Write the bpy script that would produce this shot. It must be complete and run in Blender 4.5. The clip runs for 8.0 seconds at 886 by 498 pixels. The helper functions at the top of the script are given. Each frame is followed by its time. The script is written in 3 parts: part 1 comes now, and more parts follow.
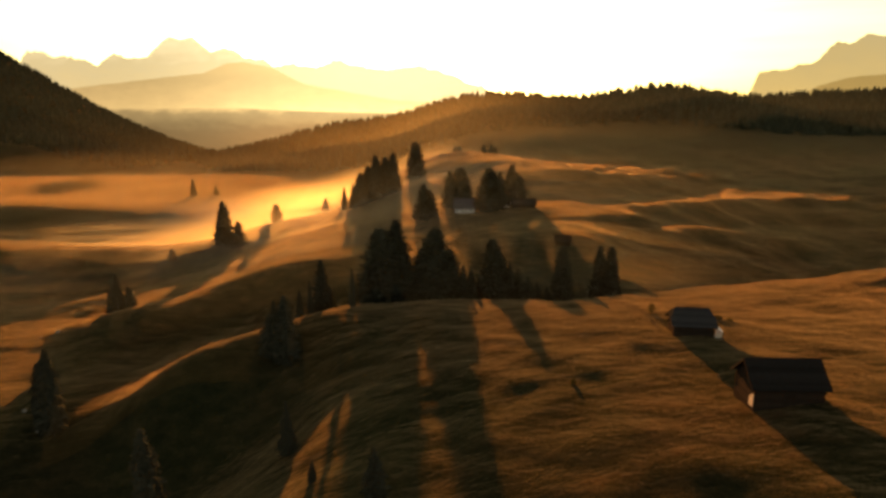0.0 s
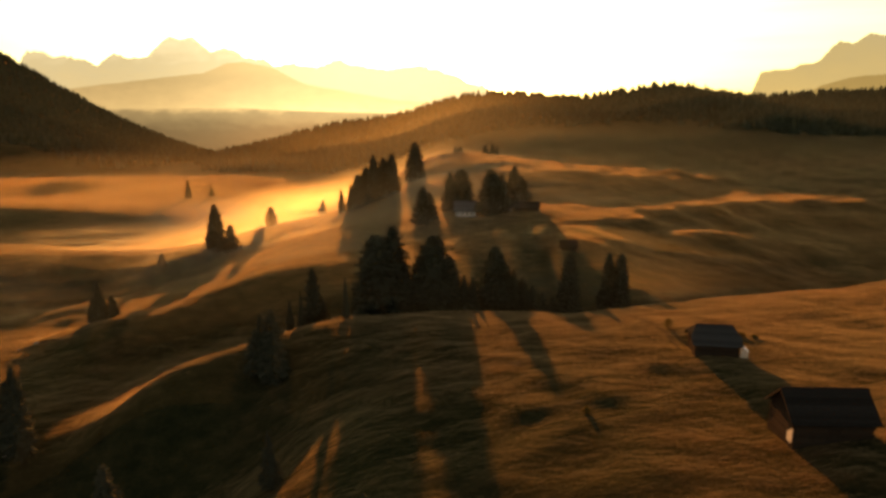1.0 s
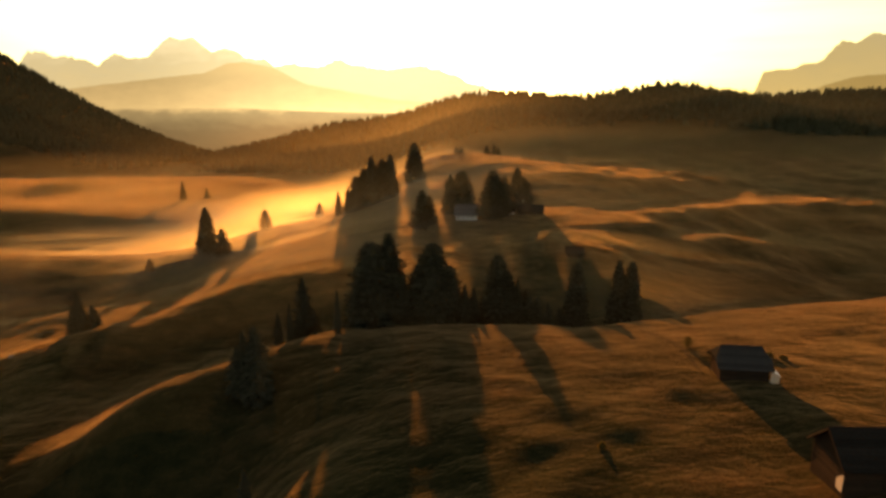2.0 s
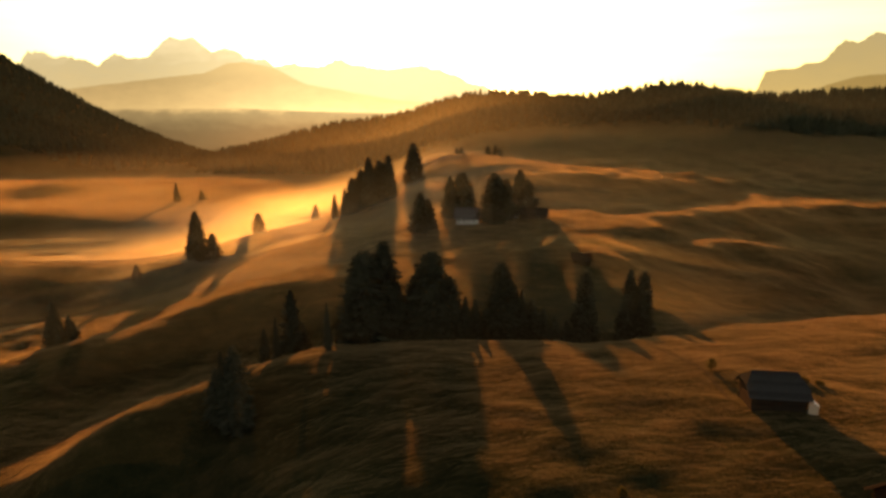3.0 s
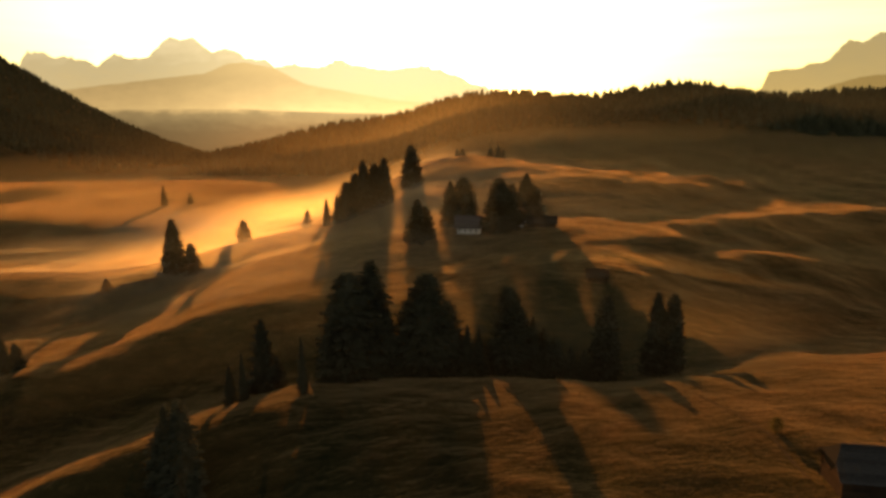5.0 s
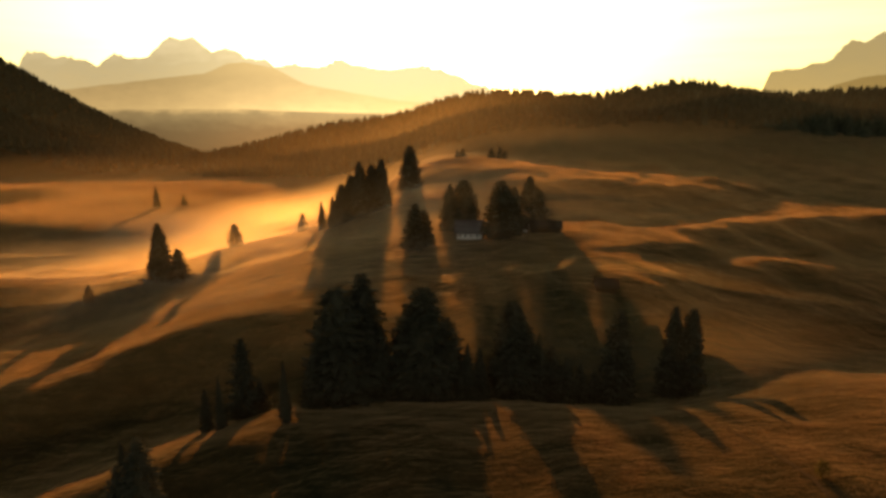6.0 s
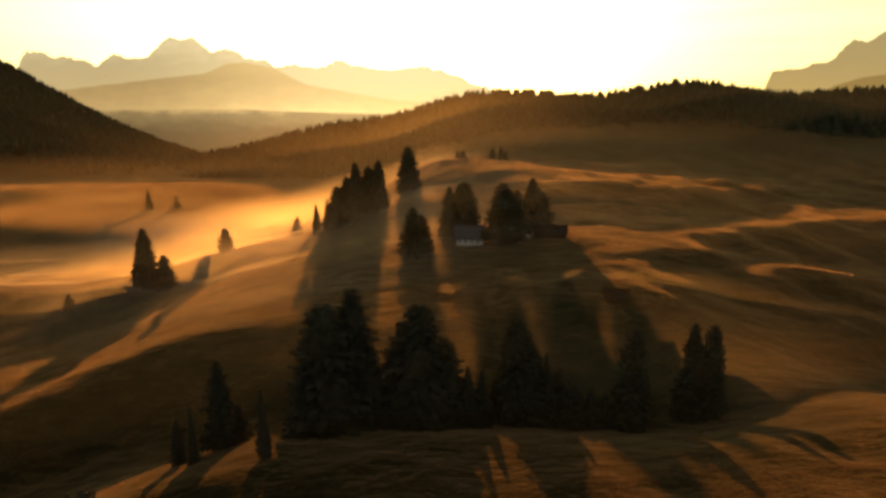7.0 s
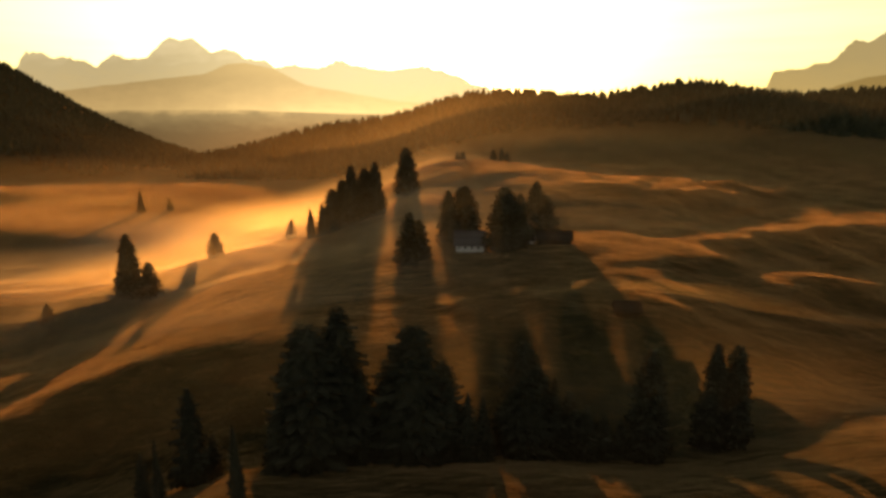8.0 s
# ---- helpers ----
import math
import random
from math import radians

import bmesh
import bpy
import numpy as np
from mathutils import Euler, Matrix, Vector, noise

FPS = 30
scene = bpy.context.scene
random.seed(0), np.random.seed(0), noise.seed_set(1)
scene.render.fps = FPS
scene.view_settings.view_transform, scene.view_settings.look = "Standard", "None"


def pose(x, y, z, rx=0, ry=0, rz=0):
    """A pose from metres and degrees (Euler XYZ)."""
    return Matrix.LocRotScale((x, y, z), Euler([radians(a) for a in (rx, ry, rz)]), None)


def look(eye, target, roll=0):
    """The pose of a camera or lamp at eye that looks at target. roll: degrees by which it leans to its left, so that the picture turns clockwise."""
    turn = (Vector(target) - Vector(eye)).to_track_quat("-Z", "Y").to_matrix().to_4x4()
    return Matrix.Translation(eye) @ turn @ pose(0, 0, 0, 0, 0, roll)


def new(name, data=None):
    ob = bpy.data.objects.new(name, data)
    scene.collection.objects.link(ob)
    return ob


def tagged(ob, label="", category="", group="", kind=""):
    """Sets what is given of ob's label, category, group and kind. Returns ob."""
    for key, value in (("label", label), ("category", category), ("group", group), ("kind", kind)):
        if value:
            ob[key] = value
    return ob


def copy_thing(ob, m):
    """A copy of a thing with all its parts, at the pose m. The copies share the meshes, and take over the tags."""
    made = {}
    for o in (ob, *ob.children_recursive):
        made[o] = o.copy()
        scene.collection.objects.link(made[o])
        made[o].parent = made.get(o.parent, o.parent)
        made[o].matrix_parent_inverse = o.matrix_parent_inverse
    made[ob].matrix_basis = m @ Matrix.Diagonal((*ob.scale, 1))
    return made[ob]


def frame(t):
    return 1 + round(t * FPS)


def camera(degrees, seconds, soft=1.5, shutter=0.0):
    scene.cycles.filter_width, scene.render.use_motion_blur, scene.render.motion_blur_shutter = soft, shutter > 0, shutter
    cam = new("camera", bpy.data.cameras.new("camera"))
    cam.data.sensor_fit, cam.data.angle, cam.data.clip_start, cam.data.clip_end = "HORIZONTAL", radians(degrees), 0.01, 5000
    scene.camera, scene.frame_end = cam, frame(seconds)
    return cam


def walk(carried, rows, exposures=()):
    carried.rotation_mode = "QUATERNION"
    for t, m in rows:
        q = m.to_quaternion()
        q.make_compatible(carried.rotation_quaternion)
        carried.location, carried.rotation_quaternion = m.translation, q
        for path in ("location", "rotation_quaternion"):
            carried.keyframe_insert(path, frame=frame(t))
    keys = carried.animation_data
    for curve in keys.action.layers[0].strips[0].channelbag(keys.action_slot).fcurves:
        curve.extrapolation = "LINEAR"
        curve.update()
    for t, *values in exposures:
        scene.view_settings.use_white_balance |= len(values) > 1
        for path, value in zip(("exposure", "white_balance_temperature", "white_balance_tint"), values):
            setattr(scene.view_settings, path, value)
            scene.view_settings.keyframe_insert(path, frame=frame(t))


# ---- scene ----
cam = camera(72.0, 8.0, soft=3.2)
scene.cycles.transparent_max_bounces = 32
EXPOSURE, WARMTH = 2.38, 8100.0
TILT, EYE = -13.00, 47.0
ROWS = [
    (0.0, 0.000, 0.000, 0.000, -0.000, 0.000, 0.000),
    (0.5, 0.154, 4.773, 1.011, 0.023, -0.008, -0.020),
    (1.0, 0.224, 9.825, 1.997, 0.054, -0.000, -0.010),
    (1.5, 0.448, 14.804, 3.027, 0.109, 0.000, -0.020),
    (3.0, 1.024, 30.035, 6.067, 0.218, 0.008, 0.000),
    (3.5, 1.184, 34.956, 7.072, 0.241, 0.008, -0.030),
    (4.0, 1.325, 40.041, 8.019, 0.272, 0.031, -0.030),
    (4.5, 1.421, 44.962, 8.973, 0.296, 0.054, -0.010),
    (6.0, 1.888, 60.078, 11.994, 0.350, 0.078, -0.060),
    (6.5, 2.035, 64.908, 12.947, 0.358, 0.086, -0.060),
    (7.0, 2.214, 69.944, 13.958, 0.373, 0.101, -0.050),
    (7.5, 2.445, 74.635, 14.938, 0.381, 0.117, -0.050),
    (8.0, 2.586, 79.638, 15.866, 0.389, 0.148, -0.050),
]
walk(cam, [(t, pose(0, 0, EYE, TILT, 0, 0) @ pose(x, y, z, 90 + pitch, roll, yaw)) for t, x, y, z, yaw, pitch, roll in ROWS],
     exposures=[(0.0, EXPOSURE + 0.15, WARMTH, 10.0), (3.0, EXPOSURE, WARMTH, 10.0), (8.0, EXPOSURE - 0.33, WARMTH, 10.0)])

# ---- world, sun ----
SUN_TURN, SUN_UP = -4.6, 8.3  # degrees right of the flight's line, degrees above the horizon
SUN_WAY = Vector((math.sin(radians(SUN_TURN)), math.cos(radians(SUN_TURN)), math.tan(radians(SUN_UP)))).normalized()

world = bpy.data.worlds.new("sky")
scene.world = world
world.use_nodes = True
wt = world.node_tree
wt.nodes.clear()


def node(tree, kind, **values):
    n = tree.nodes.new(kind)
    for key, value in values.items():
        n.inputs[key.replace("_", " ")].default_value = value
    return n


def maths(tree, op, a, b=None, clamp=False):
    n = tree.nodes.new("ShaderNodeMath")
    n.operation, n.use_clamp = op, clamp
    for i, v in enumerate((a, b)):
        if v is None:
            continue
        if isinstance(v, (int, float)):
            n.inputs[i].default_value = v
        else:
            tree.links.new(v, n.inputs[i])
    return n.outputs[0]


def ramp(tree, fac, stops):
    n = tree.nodes.new("ShaderNodeValToRGB")
    e = n.color_ramp.elements
    while len(e) < len(stops):
        e.new(0.5)
    for el, (p, c) in zip(e, stops):
        el.position, el.color = p, (*c, 1)
    tree.links.new(fac, n.inputs[0])
    return n.outputs[0]


sky = wt.nodes.new("ShaderNodeTexSky")
sky.sky_type, sky.sun_disc = "NISHITA", False
sky.sun_elevation, sky.sun_rotation = radians(SUN_UP), radians(SUN_TURN)
sky.altitude, sky.dust_density, sky.air_density, sky.ozone_density = 1800, 6.0, 1.2, 1.0
bg_sky = node(wt, "ShaderNodeBackground", Strength=0.03)
wt.links.new(sky.outputs[0], bg_sky.inputs[0])
# the aureole of the low sun in the morning haze
coord = wt.nodes.new("ShaderNodeTexCoord")
dot = wt.nodes.new("ShaderNodeVectorMath")
dot.operation = "DOT_PRODUCT"
dot.inputs[1].default_value = SUN_WAY
wt.links.new(coord.outputs["Generated"], dot.inputs[0])
near_sun = maths(wt, "POWER", maths(wt, "MAXIMUM", dot.outputs["Value"], 0.0), 6.0)
glow_colour = ramp(wt, near_sun, [(0.0, (0.60, 0.56, 0.45)), (0.2, (0.95, 0.82, 0.30)), (0.42, (1.0, 0.885, 0.32)), (0.60, (1.0, 0.93, 0.40)), (0.76, (1.0, 0.97, 0.54)), (0.90, (1.0, 0.99, 0.80)), (1.0, (1.0, 1.0, 0.96))])
streak = node(wt, "ShaderNodeTexNoise", Scale=2.2, Detail=5.0, Roughness=0.55)
stretch = node(wt, "ShaderNodeMapping", Scale=(1.0, 1.0, 13.0))
wt.links.new(coord.outputs["Generated"], stretch.inputs[0])
wt.links.new(stretch.outputs[0], streak.inputs[0])
cloud = maths(wt, "MULTIPLY", maths(wt, "SUBTRACT", streak.outputs[0], 0.44, True), maths(wt, "SUBTRACT", 1.0, near_sun, True))
thin = maths(wt, "SUBTRACT", 1.0, maths(wt, "MULTIPLY", cloud, 3.4, True), True)
bg_glow = node(wt, "ShaderNodeBackground")
wt.links.new(glow_colour, bg_glow.inputs[0])
wt.links.new(maths(wt, "MULTIPLY", maths(wt, "MULTIPLY", maths(wt, "ADD", near_sun, 0.37), 0.26), thin), bg_glow.inputs[1])
both = wt.nodes.new("ShaderNodeAddShader")
wt.links.new(bg_sky.outputs[0], both.inputs[0])
wt.links.new(bg_glow.outputs[0], both.inputs[1])
wt.links.new(both.outputs[0], wt.nodes.new("ShaderNodeOutputWorld").inputs[0])

sun = new("sun", bpy.data.lights.new("sun", "SUN"))
sun.data.energy, sun.data.angle, sun.data.color = 5.0, radians(0.8), (1.0, 0.45, 0.15)
sun.matrix_world = look(SUN_WAY * 300, (0, 0, 0))

# ---- materials ----


def material(name):
    m = bpy.data.materials.new(name)
    m.use_nodes = True
    m.node_tree.nodes.clear()
    return m, m.node_tree


def finish(tree, shader, out="Surface"):
    tree.links.new(shader, tree.nodes.new("ShaderNodeOutputMaterial").inputs[out])


def textured(tree, scale, detail=6.0, rough=0.6, stretch=(1, 1, 1), source="Object", turn=0.0):
    c = tree.nodes.new("ShaderNodeTexCoord")
    m = node(tree, "ShaderNodeMapping", Scale=stretch)
    m.inputs["Rotation"].default_value = (0, 0, radians(turn))
    n = node(tree, "ShaderNodeTexNoise", Scale=scale, Detail=detail, Roughness=rough)
    tree.links.new(c.outputs[source], m.inputs[0])
    tree.links.new(m.outputs[0], n.inputs[0])
    return n


def grass_material():
    """Autumn meadow: tawny and olive grass in patches, with upright blades that catch a low sun."""
    m, t = material("meadow_grass")
    broad = textured(t, 0.022, 5.0, 0.6, (1, 1.6, 1), turn=12)
    middle = textured(t, 0.16, 6.0, 0.65, (1, 1.8, 1), turn=-8)
    fine = textured(t, 1.6, 5.0, 0.7)
    mix = maths(t, "ADD", maths(t, "MULTIPLY", broad.outputs[0], 0.36), maths(t, "ADD", maths(t, "MULTIPLY", middle.outputs[0], 0.42), maths(t, "MULTIPLY", fine.outputs[0], 0.22)))
    colour = ramp(t, mix, [(0.36, (0.007, 0.010, 0.006)), (0.45, (0.017, 0.019, 0.010)), (0.52, (0.030, 0.027, 0.014)), (0.64, (0.068, 0.046, 0.024))])
    # greener where the ground stays damp, russet on the dry banks
    damp = textured(t, 0.013, 4.0, 0.55, turn=40)
    hue = ramp(t, damp.outputs[0], [(0.40, (1.15, 0.92, 0.84)), (0.60, (0.90, 1.05, 0.93))])
    tinted = node(t, "ShaderNodeMixRGB", Fac=1.0)
    tinted.blend_type = "MULTIPLY"
    t.links.new(colour, tinted.inputs["Color1"])
    t.links.new(hue, tinted.inputs["Color2"])
    colour = tinted.outputs[0]
    blades = textured(t, 4.0, 3.0, 0.7)
    tilt = t.nodes.new("ShaderNodeVectorMath")
    tilt.operation = "SUBTRACT"
    t.links.new(blades.outputs["Color"], tilt.inputs[0])
    tilt.inputs[1].default_value = (0.5, 0.5, 0.5)
    wide = t.nodes.new("ShaderNodeVectorMath")
    wide.operation = "MULTIPLY"
    t.links.new(tilt.outputs[0], wide.inputs[0])
    wide.inputs[1].default_value = (5.0, 5.0, 0.0)
    hummock = node(t, "ShaderNodeBump", Strength=1.0, Distance=1.3)
    t.links.new(middle.outputs[0], hummock.inputs["Height"])
    tussock = node(t, "ShaderNodeBump", Strength=1.0, Distance=0.42)
    clumps = textured(t, 0.75, 5.0, 0.6, (1, 1.9, 1), turn=6)
    t.links.new(clumps.outputs[0], tussock.inputs["Height"])
    t.links.new(hummock.outputs[0], tussock.inputs["Normal"])
    add = t.nodes.new("ShaderNodeVectorMath")
    add.operation = "ADD"
    t.links.new(tussock.outputs[0], add.inputs[0])
    t.links.new(wide.outputs[0], add.inputs[1])
    unit = t.nodes.new("ShaderNodeVectorMath")
    unit.operation = "NORMALIZE"
    t.links.new(add.outputs[0], unit.inputs[0])
    b = node(t, "ShaderNodeBsdfDiffuse", Roughness=0.6)
    t.links.new(colour, b.inputs["Color"])
    t.links.new(unit.outputs[0], b.inputs["Normal"])
    # the standing blades let a low sun shine through them, whatever the slope
    glow = node(t, "ShaderNodeBsdfDiffuse")
    pale = node(t, "ShaderNodeMixRGB", Fac=1.0, Color2=(0.56, 0.50, 0.40, 1))
    pale.blend_type = "MULTIPLY"
    t.links.new(colour, pale.inputs["Color1"])
    t.links.new(pale.outputs[0], glow.inputs["Color"])
    upright = t.nodes.new("ShaderNodeVectorMath")
    upright.operation = "SUBTRACT"
    t.links.new(blades.outputs["Color"], upright.inputs[0])
    upright.inputs[1].default_value = (0.55, -0.5, 0.38)
    level = t.nodes.new("ShaderNodeVectorMath")
    level.operation = "NORMALIZE"
    t.links.new(upright.outputs[0], level.inputs[0])
    t.links.new(level.outputs[0], glow.inputs["Normal"])
    mix = node(t, "ShaderNodeMixShader", Fac=0.28)
    t.links.new(b.outputs[0], mix.inputs[1])
    t.links.new(glow.outputs[0], mix.inputs[2])
    # the fuzz of dry seed heads catches light at a low angle
    gloss = node(t, "ShaderNodeBsdfSheen", Roughness=0.24, Color=(0.92, 0.58, 0.29, 1))
    t.links.new(hummock.outputs[0], gloss.inputs["Normal"])
    dew = node(t, "ShaderNodeMixShader", Fac=0.24)
    t.links.new(mix.outputs[0], dew.inputs[1])
    t.links.new(gloss.outputs[0], dew.inputs[2])
    finish(t, dew.outputs[0])
    return m


def leafy(name, dark, light, through_light=0.3):
    m, t = material(name)
    info = t.nodes.new("ShaderNodeObjectInfo")
    geo = t.nodes.new("ShaderNodeNewGeometry")
    n = textured(t, 0.9, 4.0, 0.6)
    f = maths(t, "ADD", maths(t, "MULTIPLY", n.outputs[0], 0.6), maths(t, "ADD", maths(t, "MULTIPLY", geo.outputs["Random Per Island"], 0.25), maths(t, "MULTIPLY", info.outputs["Random"], 0.15)))
    c = ramp(t, f, [(0.25, dark), (0.75, light)])
    d = node(t, "ShaderNodeBsdfDiffuse")
    s = node(t, "ShaderNodeBsdfTranslucent")
    mix = node(t, "ShaderNodeMixShader", Fac=through_light)
    for x in (d, s):
        t.links.new(c, x.inputs["Color"])
    t.links.new(d.outputs[0], mix.inputs[1])
    t.links.new(s.outputs[0], mix.inputs[2])
    finish(t, mix.outputs[0])
    return m


def rough_solid(name, dark, light, scale=3.0, rough=0.85, stretch=(1, 1, 1), bump=0.3):
    m, t = material(name)
    n = textured(t, scale, 7.0, 0.65, stretch)
    info = t.nodes.new("ShaderNodeObjectInfo")
    f = maths(t, "ADD", maths(t, "MULTIPLY", n.outputs[0], 0.8), maths(t, "MULTIPLY", info.outputs["Random"], 0.2))
    c = ramp(t, f, [(0.3, dark), (0.72, light)])
    p = node(t, "ShaderNodeBsdfPrincipled", Roughness=rough)
    p.inputs["Specular IOR Level"].default_value = 0.5 if rough < 0.5 else 0.0
    t.links.new(c, p.inputs["Base Color"])
    bp = node(t, "ShaderNodeBump", Strength=bump, Distance=0.03)
    t.links.new(n.outputs[0], bp.inputs["Height"])
    t.links.new(bp.outputs[0], p.inputs["Normal"])
    finish(t, p.outputs[0])
    return m


def mist_material(name, scale, low, high, most, tint=(0.95, 0.75, 0.41)):
    """Thin ground mist: mostly clear, patchy, scattering the sun that falls through it."""
    m, t = material(name)
    n = textured(t, scale, 5.0, 0.6, (1, 0.45, 1), turn=25)
    patch = node(t, "ShaderNodeMapRange", From_Min=low, From_Max=high, To_Min=0.0, To_Max=most)
    patch.interpolation_type = "SMOOTHSTEP"
    t.links.new(n.outputs[0], patch.inputs[0])
    edge = t.nodes.new("ShaderNodeAttribute")
    edge.attribute_name = "thickness"
    alpha = maths(t, "MULTIPLY", patch.outputs[0], edge.outputs["Fac"])
    clear = node(t, "ShaderNodeBsdfTransparent")
    # droplets scatter evenly, however the layer slopes: one upright shading direction, from either side
    near_side = node(t, "ShaderNodeBsdfDiffuse", Color=(*tint, 1))
    far_side = node(t, "ShaderNodeBsdfTranslucent", Color=(*tint, 1))
    for shader, way in ((near_side, 1.0), (far_side, -1.0)):
        still = node(t, "ShaderNodeCombineXYZ", X=-0.05 * way, Y=0.995 * way, Z=0.08 * way)
        t.links.new(still.outputs[0], shader.inputs["Normal"])
    sides = node(t, "ShaderNodeMixShader", Fac=0.5)
    t.links.new(near_side.outputs[0], sides.inputs[1])
    t.links.new(far_side.outputs[0], sides.inputs[2])
    # and gathers the open sky from above
    above = node(t, "ShaderNodeBsdfDiffuse", Color=(0.95, 0.86, 0.70, 1))
    lit = node(t, "ShaderNodeMixShader", Fac=0.3)
    t.links.new(sides.outputs[0], lit.inputs[1])
    t.links.new(above.outputs[0], lit.inputs[2])
    mix = t.nodes.new("ShaderNodeMixShader")
    t.links.new(alpha, mix.inputs[0])
    t.links.new(clear.outputs[0], mix.inputs[1])
    t.links.new(lit.outputs[0], mix.inputs[2])
    finish(t, mix.outputs[0])
    return m


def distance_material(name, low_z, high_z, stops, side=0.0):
    """Far ranges, a plain glowing backdrop: haze painted as emission, paler towards the low sun."""
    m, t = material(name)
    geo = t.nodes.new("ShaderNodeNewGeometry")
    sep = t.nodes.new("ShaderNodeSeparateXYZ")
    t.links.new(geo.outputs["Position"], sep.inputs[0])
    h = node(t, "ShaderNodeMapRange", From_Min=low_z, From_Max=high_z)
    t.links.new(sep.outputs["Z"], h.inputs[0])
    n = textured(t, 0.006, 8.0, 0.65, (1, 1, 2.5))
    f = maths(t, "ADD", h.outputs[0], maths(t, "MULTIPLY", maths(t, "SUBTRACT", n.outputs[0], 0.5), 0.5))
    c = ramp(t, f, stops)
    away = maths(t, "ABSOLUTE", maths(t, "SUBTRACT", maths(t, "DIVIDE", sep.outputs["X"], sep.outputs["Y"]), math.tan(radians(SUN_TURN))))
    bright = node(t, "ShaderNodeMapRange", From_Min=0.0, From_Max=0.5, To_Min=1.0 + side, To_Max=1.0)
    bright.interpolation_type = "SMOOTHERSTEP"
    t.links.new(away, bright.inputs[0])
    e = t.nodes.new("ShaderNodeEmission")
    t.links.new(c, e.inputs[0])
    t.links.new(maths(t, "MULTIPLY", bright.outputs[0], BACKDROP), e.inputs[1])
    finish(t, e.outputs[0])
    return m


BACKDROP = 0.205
GRASS = grass_material()
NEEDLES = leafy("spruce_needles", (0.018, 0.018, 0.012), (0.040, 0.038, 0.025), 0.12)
# far woods: needles kept paler and more translucent, in place of haze
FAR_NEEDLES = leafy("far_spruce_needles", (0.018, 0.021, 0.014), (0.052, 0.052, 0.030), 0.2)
LARCH = leafy("bush_leaves", (0.03, 0.03, 0.01), (0.09, 0.065, 0.02), 0.3)
BARK = rough_solid("bark", (0.05, 0.035, 0.022), (0.14, 0.10, 0.07), 6.0, 0.95, (1, 1, 0.2))
BOARDS = rough_solid("weathered_boards", (0.012, 0.009, 0.007), (0.034, 0.024, 0.017), 4.0, 0.85, (3, 3, 0.3))
PALE_BOARDS = rough_solid("sunlit_pale_boards", (0.30, 0.24, 0.18), (0.50, 0.42, 0.34), 4.0, 0.85, (3, 3, 0.3))
SHINGLE = rough_solid("dark_shingle", (0.006, 0.0055, 0.005), (0.020, 0.018, 0.016), 5.0, 0.95)
SLATE = rough_solid("grey_shingle", (0.014, 0.013, 0.013), (0.040, 0.038, 0.037), 5.0, 0.9)
TIN = rough_solid("pale_tin", (0.55, 0.54, 0.52), (0.8, 0.79, 0.77), 2.0, 0.35)
PLASTER = rough_solid("white_plaster", (0.30, 0.29, 0.29), (0.46, 0.45, 0.45), 2.0, 0.9)
PALE_SHINGLE = rough_solid("silvered_shingle", (0.030, 0.028, 0.030), (0.07, 0.067, 0.07), 5.0, 0.9)
STONE = rough_solid("rubble_stone", (0.07, 0.065, 0.06), (0.18, 0.165, 0.15), 3.0, 0.9)
DARK = rough_solid("dark_opening", (0.01, 0.01, 0.012), (0.03, 0.03, 0.034), 3.0, 0.3)
PATH_EARTH = rough_solid("trodden_earth", (0.016, 0.012, 0.007), (0.05, 0.034, 0.020), 1.2, 0.95)
MIST = mist_material("valley_mist", 0.016, 0.40, 0.72, 0.165)
THIN_MIST = mist_material("meadow_mist", 0.02, 0.25, 0.75, 0.32)
SOFT_MIST = mist_material("soft_mist", 0.012, 0.1, 0.8, 0.06)
FAINT_MIST = mist_material("faint_mist", 0.02, 0.1, 0.9, 0.04)
HAZE = mist_material("standing_mist", 0.008, 0.0, 0.6, 1.0)
VEIL = mist_material("morning_air", 0.006, 0.0, 0.5, 1.0, (0.76, 0.84, 0.70))

# ---- ground ----
KNOLLS_NEAR = [(-120, 0, 55, -5.2), (300, 0, 85, 6.3), (60, 0, 35, -2.2), (120, 40, 85, 6.1), (-90, 80, 35, -5.3),
    (-50, 96, 22, -3.2), (-150, 120, 55, -5.8), (44, 124, 22, 1.3), (-10, 130, 22, 3.6), (300, 150, 55, 6.6)]
KNOLLS_FAR = [(-60, 165, 22, -2.1), (124, 170, 22, 1.4), (180, 180, 22, 4.3), (40, 182, 22, -7.8), (90, 200, 22, -6.7),
    (42, 209, 22, 6.5), (-99, 210, 22, 2.4), (150, 215, 22, -8.0), (-150, 220, 35, -1.9), (-60, 235, 22, 2.9),
    (220, 240, 22, -3.9), (-20, 260, 35, 6.9), (40, 262, 22, 3.4), (160, 270, 55, -3.9), (-83, 300, 22, 3.3),
    (-250, 300, 22, 1.3), (-20, 330, 22, 3.0), (300, 350, 55, -1.5), (-69, 357, 22, -1.9), (230, 400, 55, -5.7),
    (-15, 400, 22, 5.0), (12, 415, 35, 8.8), (-60, 430, 22, -4.0), (-100, 450, 35, -4.3), (-300, 500, 22, 3.8),
    (0, 520, 22, 4.7), (200, 520, 35, 2.3), (-200, 600, 85, 6.5)]


